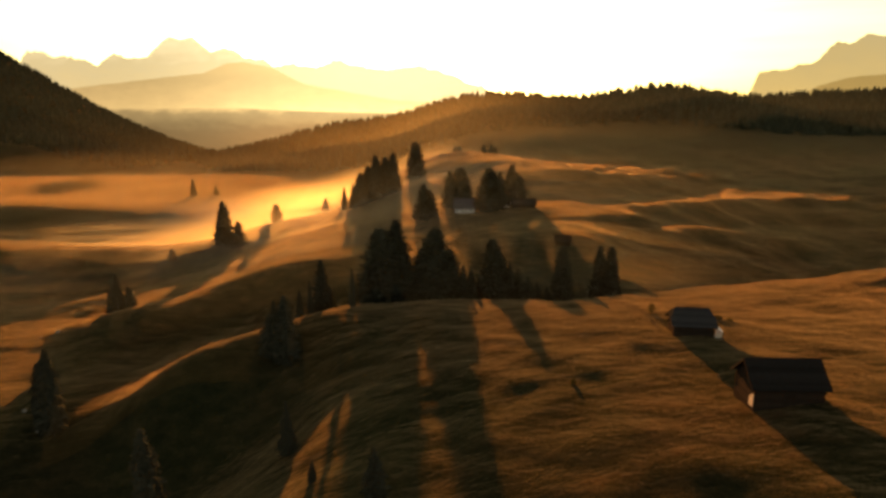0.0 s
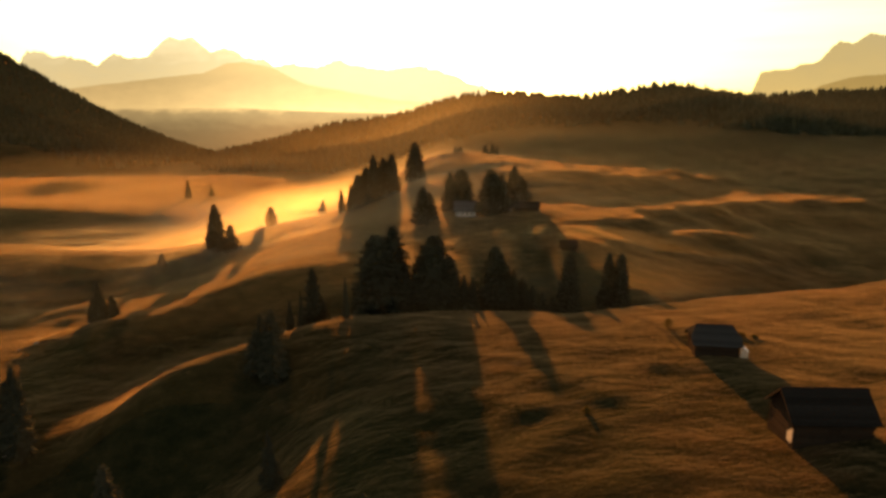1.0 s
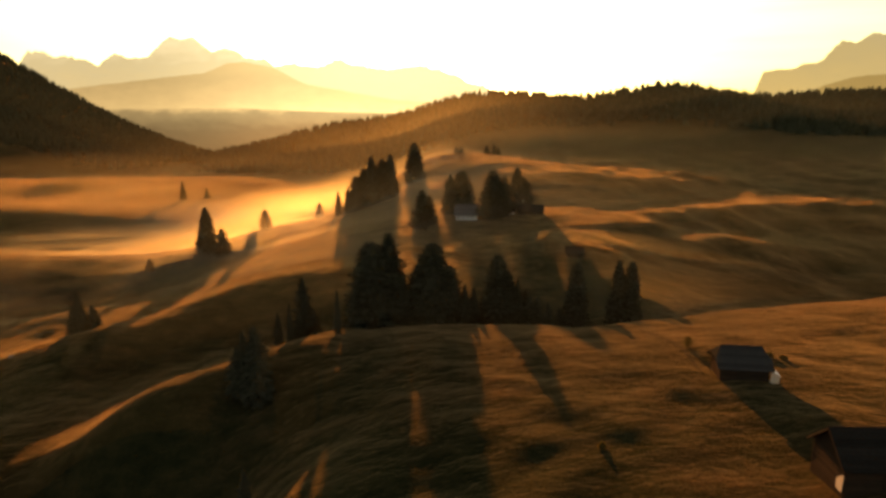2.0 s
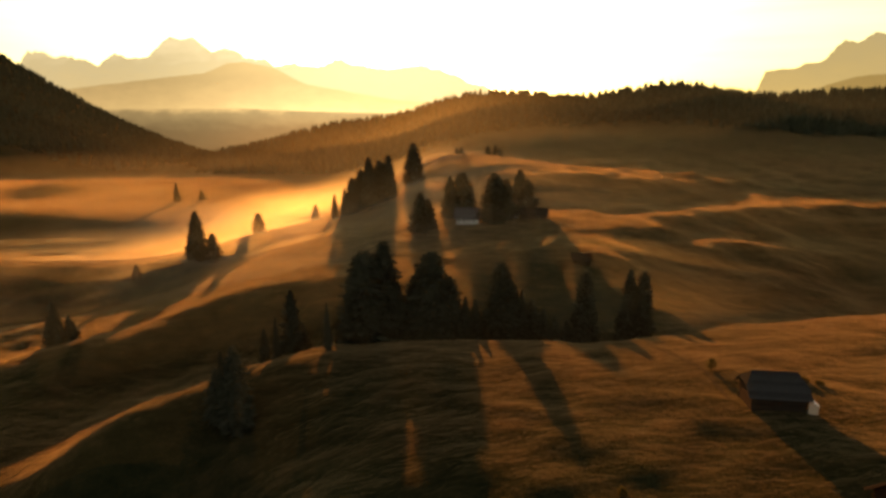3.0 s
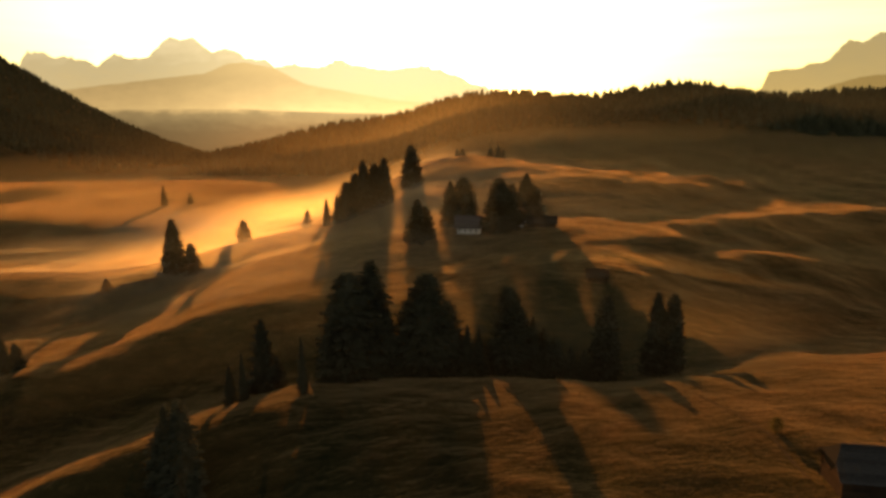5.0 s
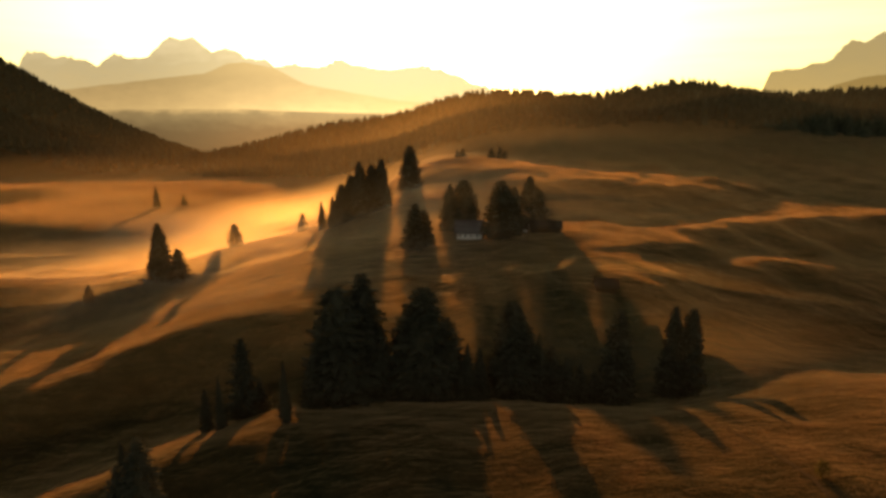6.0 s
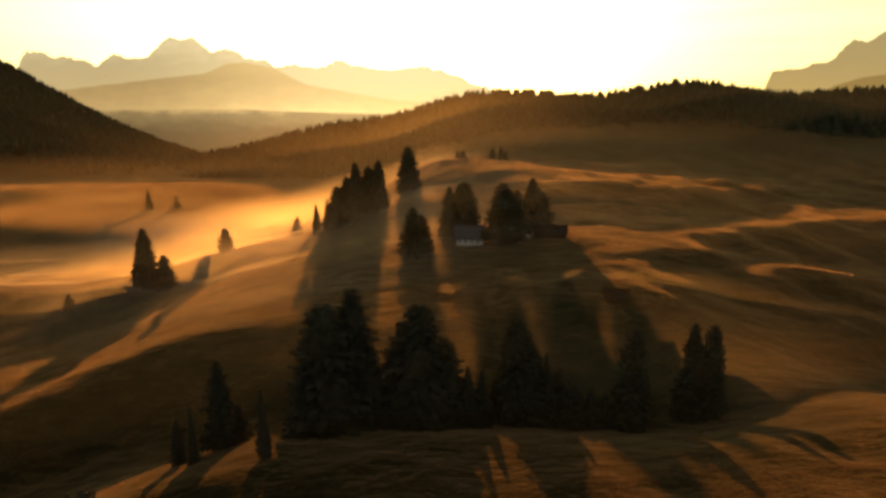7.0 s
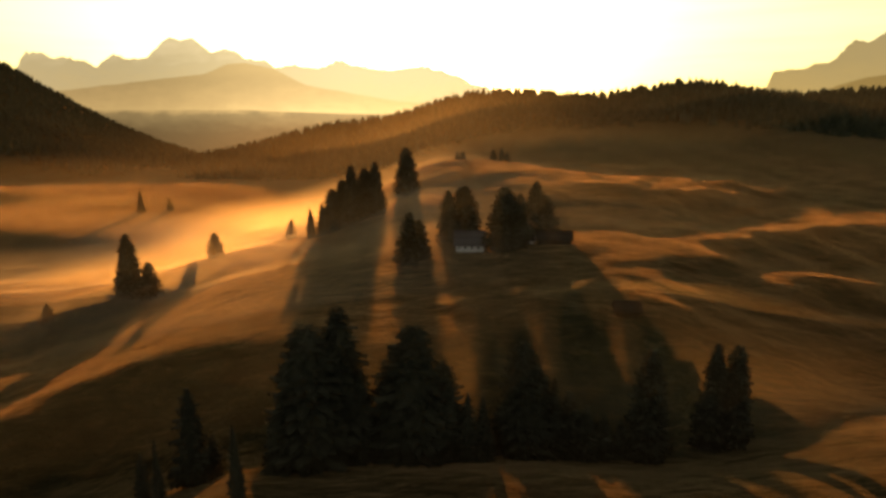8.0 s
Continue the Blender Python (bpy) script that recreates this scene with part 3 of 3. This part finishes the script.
plant("slender spruces on the falling slope", [(-32.6, 157, 15.0), (-22.6, 146, 10.5), (-34.2, 150, 9.5), (-37.5, 152.5, 8)], 0.54)
plant("spruces of the valley edge", [(-101.5, 182, 12.3), (-104, 184, 8), (-98.5, 183, 7), (-96.5, 264, 19.5), (-99, 265, 13), (-94.5, 263, 9), (-90.5, 264, 11), (-114, 250, 6), (-83, 300, 9.5), (-69, 357, 9), (-185, 450, 14), (-172, 460, 8)], 1.12)
plant("spruces on the hill shoulder", [(-53, 325, 13), (-48, 324, 14), (-44, 326, 18), (-40, 328, 20), (-36, 325, 24.5), (-31, 329, 21), (-26.5, 327, 22), (-24, 432, 14), (-8, 250, 15), (-5.5, 252, 12)], 1.04)
plant("great spruce on the hill top", [(-16.2, 362, 22)], 1.15)
plant("spruces by the farmhouse", [(3.0, 272, 17), (8.0, 274, 18), (19.5, 257, 19), (24.3, 261, 16), (31, 275, 18), (34.5, 277, 13), (8, 420, 6), (11, 421, 6), (28, 424, 7), (33, 425, 8), (36, 424, 6)])


def plate(bm, corners, thick):
    """A slab with its top face through the corners."""
    hi = [bm.verts.new(c) for c in corners]
    n = (Vector(corners[1]) - Vector(corners[0])).cross(Vector(corners[2]) - Vector(corners[0])).normalized()
    if n.z < 0:
        n = -n
    lo = [bm.verts.new(Vector(c) - n * thick) for c in corners]
    bm.faces.new(hi), bm.faces.new(lo[::-1])
    k = len(hi)
    for i in range(k):
        bm.faces.new((lo[i], lo[(i + 1) % k], hi[(i + 1) % k], hi[i]))


def timber_wall(x0, x1, y0, y1, z0, z1, rnd, mat, parent, course=0.28):
    """A wall of squared logs laid in uneven courses along its longer side, over a plain core."""
    bm = bmesh.new()
    block(bm, x0 + 0.05, x1 - 0.05, y0 + 0.05, y1 - 0.05, z0, z1)
    wall = part("wall", bm, mat, parent)
    z, long_x = z0, x1 - x0 > y1 - y0
    while z < z1 - 0.02:
        t = min(z1, z + course * rnd.uniform(0.9, 1.1))
        o, e = rnd.uniform(-0.03, 0.03), rnd.uniform(0.0, 0.18)
        bm = bmesh.new()
        block(bm, x0 - (e if long_x else -o), x1 + (e if long_x else o), y0 - (o if long_x else e), y1 + (o if long_x else e), z, t - 0.015)
        part("log", bm, mat, wall)
        z = t


def hut(name, x, y, turn, long, deep, wall, rise, label, hip=0.0, mat=BOARDS, roof_mat=SHINGLE, group="hay huts on the meadow", category="hut", door=True):
    """A gabled log hut: log sill and walls, board gables, door, coursed shingle roof with ridge board and bargeboards."""
    rnd = random.Random(int(x * 10 + y))
    ob = new(name)
    ob.matrix_basis = pose(x, y, on_ground(x, y, 0.45), 0, 0, turn)
    tagged(ob, label, category, group)
    a, b, w = long / 2, deep / 2, 0.22
    bm = bmesh.new()
    block(bm, -a - 0.06, a + 0.06, -b - 0.06, b + 0.06, -1.4, 0.35)
    part("footing", bm, BOARDS, ob, "dark sill of squared logs")
    for x0, x1, y0, y1 in ((-a, a, -b, -b + w), (-a, a, b - w, b), (-a, -a + w, -b + w, b - w), (a - w, a, -b + w, b - w)):
        timber_wall(x0, x1, y0, y1, 0.35, wall, rnd, mat, ob)
    if door:
        bm = bmesh.new()
        for k in range(5):
            block(bm, -0.8 + k * 0.32, -0.8 + k * 0.32 + 0.30, -b - 0.09, -b - 0.035, 0.3, min(2.3, wall - 0.2))
        block(bm, -0.85, 0.85, -b - 0.14, -b - 0.092, 0.8, 0.95)
        part("door", bm, mat, ob, "dark plank door")
    k = rise / b
    for s in (-1, 1):
        bm = bmesh.new()
        n = 13
        for i in range(n):
            y0, y1 = -b + deep * i / n + 0.012, -b + deep * (i + 1) / n - 0.012
            top = wall + max(0.05, min(rise - hip * 0.6, (b - max(abs(y0), abs(y1))) * k)) - 0.06
            block(bm, s * a - 0.05, s * a + 0.05, y0, y1, wall - 0.1, top)
        part("gable", bm, mat, ob)
        o, e, th = 0.65, 0.6, 0.09
        courses = 11
        bm = bmesh.new()
        plate(bm, [(-a, s * (b + e - 0.1), wall - (e - 0.1) * k + 0.02), (a, s * (b + e - 0.1), wall - (e - 0.1) * k + 0.02), (a - hip, 0, wall + rise + 0.02), (-a + hip, 0, wall + rise + 0.02)], 0.06)
        deck = part("roof_slope", bm, mat, ob)
        for i in range(courses):
            bm = bmesh.new()
            f0, f1 = i / courses, min(1.0, (i + 1.25) / courses)
            def edge(f, lift):
                yy = (b + e) * (1 - f)
                zz = wall + rise - yy * k + lift
                half = a + o - hip * max(0.0, (f - 0.45) / 0.55)
                return half, s * yy, zz
            h0, y0, z0 = edge(f0, 0.14 + rnd.uniform(-0.015, 0.015))
            h1, y1, z1 = edge(f1, 0.08)
            plate(bm, [(-h0, y0, z0), (h0, y0, z0), (h1, y1, z1), (-h1, y1, z1)], th)
            part("shingle_course", bm, roof_mat, deck)
        for q in (-1, 1):
            bm = bmesh.new()
            h0, y0, z0 = a + o + 0.03, s * (b + e), wall - e * k + 0.12
            h1, z1 = a + o + 0.03 - hip, wall + rise + 0.10
            c = [(q * h0, y0, z0), (q * h1, 0, z1), (q * (h1 - 0.06), 0, z1), (q * (h0 - 0.06), y0, z0)]
            plate(bm, c, 0.26)
            part("bargeboard", bm, mat, ob)
    bm = bmesh.new()
    block(bm, -a - 0.68 + hip, a + 0.68 - hip, -0.13, 0.13, wall + rise + 0.08, wall + rise + 0.2)
    part("ridge_board", bm, roof_mat, ob)
    if hip:
        for q in (-1, 1):
            bm = bmesh.new()
            f = 0.45
            yy = (b + 0.6) * (1 - f)
            plate(bm, [(q * (a + 0.66), -yy, wall + rise - yy * k + 0.1), (q * (a + 0.66), yy, wall + rise - yy * k + 0.1), (q * (a + 0.66 - hip), 0, wall + rise + 0.12)], 0.1)
            # darker shingle than the slopes, standing in for shade on the hip ends
            part("hip_end", bm, SHINGLE, ob)
    return ob


upper_hut = hut("hay_hut", 48.6, 81.5, -2, 9.6, 6.2, 3.4, 2.8, "black-stained timber hay hut with a wide shingle roof")
lower_hut = hut("hay_hut", 47.4, 110.5, -8, 7.0, 5.2, 2.8, 2.3, "weathered hay hut with half-hipped roof and pale lean-to", hip=1.1, roof_mat=SLATE)
bm = bmesh.new()
plate(bm, [(3.75, -3.0, 2.5), (5.2, -2.9, 1.6), (5.2, 0.2, 1.6), (3.75, 0.2, 2.5)], 0.05)
part("lean_to_roof", bm, TIN, lower_hut, "pale sheet-metal lean-to roof")
for yy in (-2.2, 0.4):
    bm = bmesh.new()
    block(bm, 4.95, 5.05, yy - 0.3, yy - 0.2, -0.8, 1.66)
    part("post", bm, BOARDS, lower_hut)
bm = bmesh.new()
for k in range(5):
    block(bm, 3.8 + k * 0.25, 4.03 + k * 0.25, -2.86, -2.80, -0.4, 2.3 - k * 0.15)
part("lean_to_wall", bm, PALE_BOARDS, lower_hut, "pale board wall of the lean-to")
# pale boards added to imitate the strip of sun on the end wall
bm = bmesh.new()
for k in range(3):
    block(bm, -5.02, -4.95, -3.0 + k * 0.36, -2.68 + k * 0.36, 0.2, 2.1 - 0.3 * k)
part("pale_board", bm, PALE_BOARDS, upper_hut, "pale boards standing in for the sunlit strip of the end wall")
hut("shed", 35, 262, -8, 9.6, 5.5, 2.2, 1.9, "low dark timber shed beside the farmhouse", group="farm buildings", category="shed")
hut("shed", 27.2, 262.5, -8, 2.8, 2.6, 1.9, 1.1, "tiny pale-walled outbuilding between the spruces", group="farm buildings", category="shed", mat=PLASTER, door=False)
hut("shed", 42, 209, -8, 4.8, 3.8, 1.9, 1.5, "small dark timber hut in the trees' shadow", group="farm buildings", category="shed", door=False)


def farmhouse(x, y, turn):
    """White lower storey with a row of small windows under a deep dark roof."""
    ob = new("farmhouse")
    ob.matrix_basis = pose(x, y, on_ground(x, y, 0.2), 0, 0, turn)
    tagged(ob, "small white-walled farmhouse with a deep dark roof", "house", "farm buildings")
    a, b, wall, rise, w = 4.1, 3.4, 2.3, 3.3, 0.35
    holes = (-3.2, -1.3, 0.6, 2.5)
    bm = bmesh.new()
    block(bm, -a, a, -b, -b + w, -1.2, 0.75)
    block(bm, -a, a, -b, -b + w, 1.45, wall)
    left = -a
    for hx in holes:
        block(bm, left, hx - 0.32, -b, -b + w, 0.75, 1.45)
        left = hx + 0.32
    block(bm, left, a, -b, -b + w, 0.75, 1.45)
    part("front_wall", bm, PLASTER, ob, "white plastered wall")
    for x0, x1, y0, y1 in ((-a, a, b - w, b), (-a, -a + w, -b + w, b - w), (a - w, a, -b + w, b - w)):
        bm = bmesh.new()
        block(bm, x0, x1, y0, y1, -1.2, wall)
        part("wall", bm, PLASTER, ob)
    for hx in holes:
        bm = bmesh.new()
        for q in ((hx - 0.32, hx - 0.26, 0.75, 1.45), (hx + 0.26, hx + 0.32, 0.75, 1.45), (hx - 0.26, hx + 0.26, 0.75, 0.81), (hx - 0.26, hx + 0.26, 1.39, 1.45), (hx - 0.025, hx + 0.025, 0.81, 1.39)):
            block(bm, q[0], q[1], -b + 0.10, -b + 0.18, q[2], q[3])
        frame_part = part("window", bm, BOARDS, ob)
        bm = bmesh.new()
        block(bm, hx - 0.26, hx + 0.26, -b + 0.125, -b + 0.14, 0.81, 1.39)
        part("pane", bm, DARK, frame_part)
    k = rise / b
    for s in (-1, 1):
        bm = bmesh.new()
        for i in range(11):
            y0, y1 = -b + 2 * b * i / 11 + 0.01, -b + 2 * b * (i + 1) / 11 - 0.01
            block(bm, s * a - 0.06, s * a + 0.06, y0, y1, wall, wall + max(0.05, (b - max(abs(y0), abs(y1))) * k) - 0.05)
        part("gable", bm, BOARDS, ob, "dark board gable")
        bm = bmesh.new()
        plate(bm, [(-a, s * (b + 0.6), wall - 0.6 * k + 0.03), (a, s * (b + 0.6), wall - 0.6 * k + 0.03), (a, 0, wall + rise + 0.03), (-a, 0, wall + rise + 0.03)], 0.06)
        deck = part("roof_slope", bm, BOARDS, ob)
        for i in range(12):
            bm = bmesh.new()
            y0, y1 = (b + 0.7) * (1 - i / 12), (b + 0.7) * (1 - min(1, (i + 1.2) / 12))
            plate(bm, [(-a - 0.8, s * y0, wall + rise - y0 * k + 0.16), (a + 0.8, s * y0, wall + rise - y0 * k + 0.16), (a + 0.8, s * y1, wall + rise - y1 * k + 0.1), (-a - 0.8, s * y1, wall + rise - y1 * k + 0.1)], 0.09)
            part("shingle_course", bm, PALE_SHINGLE, deck)
    bm = bmesh.new()
    block(bm, -a - 0.8, a + 0.8, -0.14, 0.14, wall + rise + 0.1, wall + rise + 0.24)
    part("ridge_board", bm, PALE_SHINGLE, ob)
    return ob


farmhouse(9.5, 261, -3)


def bush(x, y, wide, tall, seed, label="small dark leafy bush on the meadow"):
    rnd = random.Random(seed)
    ob = new("bush")
    ob.matrix_basis = pose(x, y, on_ground(x, y, 0.05))
    tagged(ob, label, "bush", "bushes on the meadow")
    stems, leaves = bmesh.new(), bmesh.new()
    for _ in range(9):
        a, r = rnd.uniform(0, math.tau), wide * rnd.uniform(0.2, 0.8)
        tube(stems, [(0, 0, 0, 0.04), (r * 0.5 * math.cos(a), r * 0.5 * math.sin(a), tall * 0.5, 0.025), (r * math.cos(a), r * math.sin(a), tall * rnd.uniform(0.6, 0.95), 0.008)], 5)
    for _ in range(520):
        a, f = rnd.uniform(0, math.tau), rnd.random() ** 0.7
        r = wide * math.sqrt(max(0.05, 1 - (2 * f - 0.8) ** 2 * 0.6)) * rnd.uniform(0.3, 1.05)
        p = Vector((r * math.cos(a), r * math.sin(a), tall * (0.08 + 0.92 * f)))
        d = [Vector((rnd.uniform(-1, 1), rnd.uniform(-1, 1), rnd.uniform(-1, 1))) * 0.16 for _ in range(3)]
        leaves.faces.new([leaves.verts.new(p + q) for q in d])
    part("stems", stems, BARK, ob)
    part("leaves", leaves, LARCH, ob)
    return ob


bush(44.0, 122.5, 0.75, 2.0, 3)
bush(55.5, 117.0, 0.9, 0.7, 4, "low dark shrub beside the hay hut")
bush(57.5, 116.0, 0.6, 0.5, 5, "low dark shrub beside the hay hut")
bush(21.5, 93.0, 0.5, 0.9, 6)


def boulder(x, y, size, seed):
    rnd = random.Random(seed)
    bm = bmesh.new()
    bmesh.ops.create_icosphere(bm, subdivisions=3, radius=size)
    for v in bm.verts:
        v.co *= 1 + 0.35 * noise.noise(v.co / size * 1.3 + Vector((seed, 0, 0))) + 0.1 * noise.noise(v.co / size * 4)
        v.co.z *= 0.62
    me = bpy.data.meshes.new("boulder")
    bm.to_mesh(me)
    me.materials.append(STONE)
    ob = new("boulder", me)
    ob.matrix_basis = pose(x, y, on_ground(x, y, 0.1 * size), 0, 0, rnd.uniform(0, 360))
    return tagged(ob, "pale weathered boulder lying in the grass", "rock", "boulders on the slope")


for bx, by, bs in ((-117, 175, 0.8), (-121, 173, 0.5), (-96, 128, 0.5), (-88, 120, 0.4)):
    boulder(bx, by, bs, int(bx * 3))


def trodden_path(spots, wide):
    """A narrow footpath worn into the turf."""
    n = 60
    px, py = zip(*spots)
    t = np.linspace(0, len(spots) - 1, n)
    cx, cy = np.interp(t, range(len(spots)), px), np.interp(t, range(len(spots)), py)
    bm = bmesh.new()
    rows = []
    for i in range(n):
        j0, j1 = max(0, i - 1), min(n - 1, i + 1)
        d = Vector((cx[j1] - cx[j0], cy[j1] - cy[j0])).normalized()
        w = wide * (1 + 0.3 * noise.noise((i * 0.4, 0, 0)))
        pts = [(cx[i] - d.y * w * q, cy[i] + d.x * w * q) for q in (-0.5, 0, 0.5)]
        rows.append([bm.verts.new((x, y, float(height(x, y)) + 0.06)) for x, y in pts])
    for a, b in zip(rows, rows[1:]):
        for j in (0, 1):
            bm.faces.new((a[j], a[j + 1], b[j + 1], b[j]))
    me = bpy.data.meshes.new("path")
    bm.to_mesh(me)
    me.materials.append(PATH_EARTH)
    return tagged(new("path", me), "narrow trodden footpath across the meadow", "path", kind="structure")


trodden_path([(36, 150), (39, 140), (41.5, 130), (43, 122), (42.5, 114), (42.2, 112)], 0.45)


def forest(name, label, seed, tries, spot, tall):
    """Far woods: uneven layered conifers, joined, since nobody could count them."""
    rnd = random.Random(seed)
    verts, faces = [], []
    for _ in range(tries):
        p = spot(rnd)
        if p is None:
            continue
        x, y = p
        z, h = float(height(x, y)) - 0.5, tall * rnd.uniform(0.5, 1.4)
        w = h * rnd.uniform(0.24, 0.38)
        for lo, hi, r in ((0.08, 0.5, 1.0), (0.32, 0.75, 0.72), (0.58, 1.0, 0.45)):
            b = len(verts)
            for k in range(7):
                a = k * math.tau / 7 + rnd.random()
                rr = w * r * rnd.uniform(0.6, 1.25)
                verts.append((x + rr * math.cos(a), y + rr * math.sin(a), z + h * (lo + rnd.uniform(-0.06, 0.03))))
            verts.append((x + rnd.uniform(-0.2, 0.2), y, z + h * hi))
            faces += [(b + k, b + (k + 1) % 7, b + 7) for k in range(7)]
    me = bpy.data.meshes.new(name)
    me.from_pydata(verts, [], faces)
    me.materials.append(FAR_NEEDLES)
    return tagged(new(name, me), label, "forest", kind="stuff")


def on_ridge(rnd):
    x, y = rnd.uniform(-330, 900), rnd.uniform(600, 880)
    front = 640 + 40 * math.sin(x / 90) - 0.10 * max(0, x) + max(0, -x) * 0.25 + 0.004 * max(0, -x - 200) ** 2
    return (x, y) if y > front + rnd.uniform(-15, 15) else None


def on_hill(rnd):
    if rnd.random() < 0.16:
        x, y = rnd.uniform(-760, -330), rnd.uniform(730, 1010)
        return (x, y) if y > 765 + 25 * math.sin(x / 50) and x < -318 - 0.10 * (1010 - y) + rnd.uniform(-14, 14) else None
    x, y = rnd.uniform(-1500, -420), rnd.uniform(1000, 1650)
    return (x, y) if x < -470 - (y - 1300) * 0.1 + rnd.uniform(-60, 60) else None


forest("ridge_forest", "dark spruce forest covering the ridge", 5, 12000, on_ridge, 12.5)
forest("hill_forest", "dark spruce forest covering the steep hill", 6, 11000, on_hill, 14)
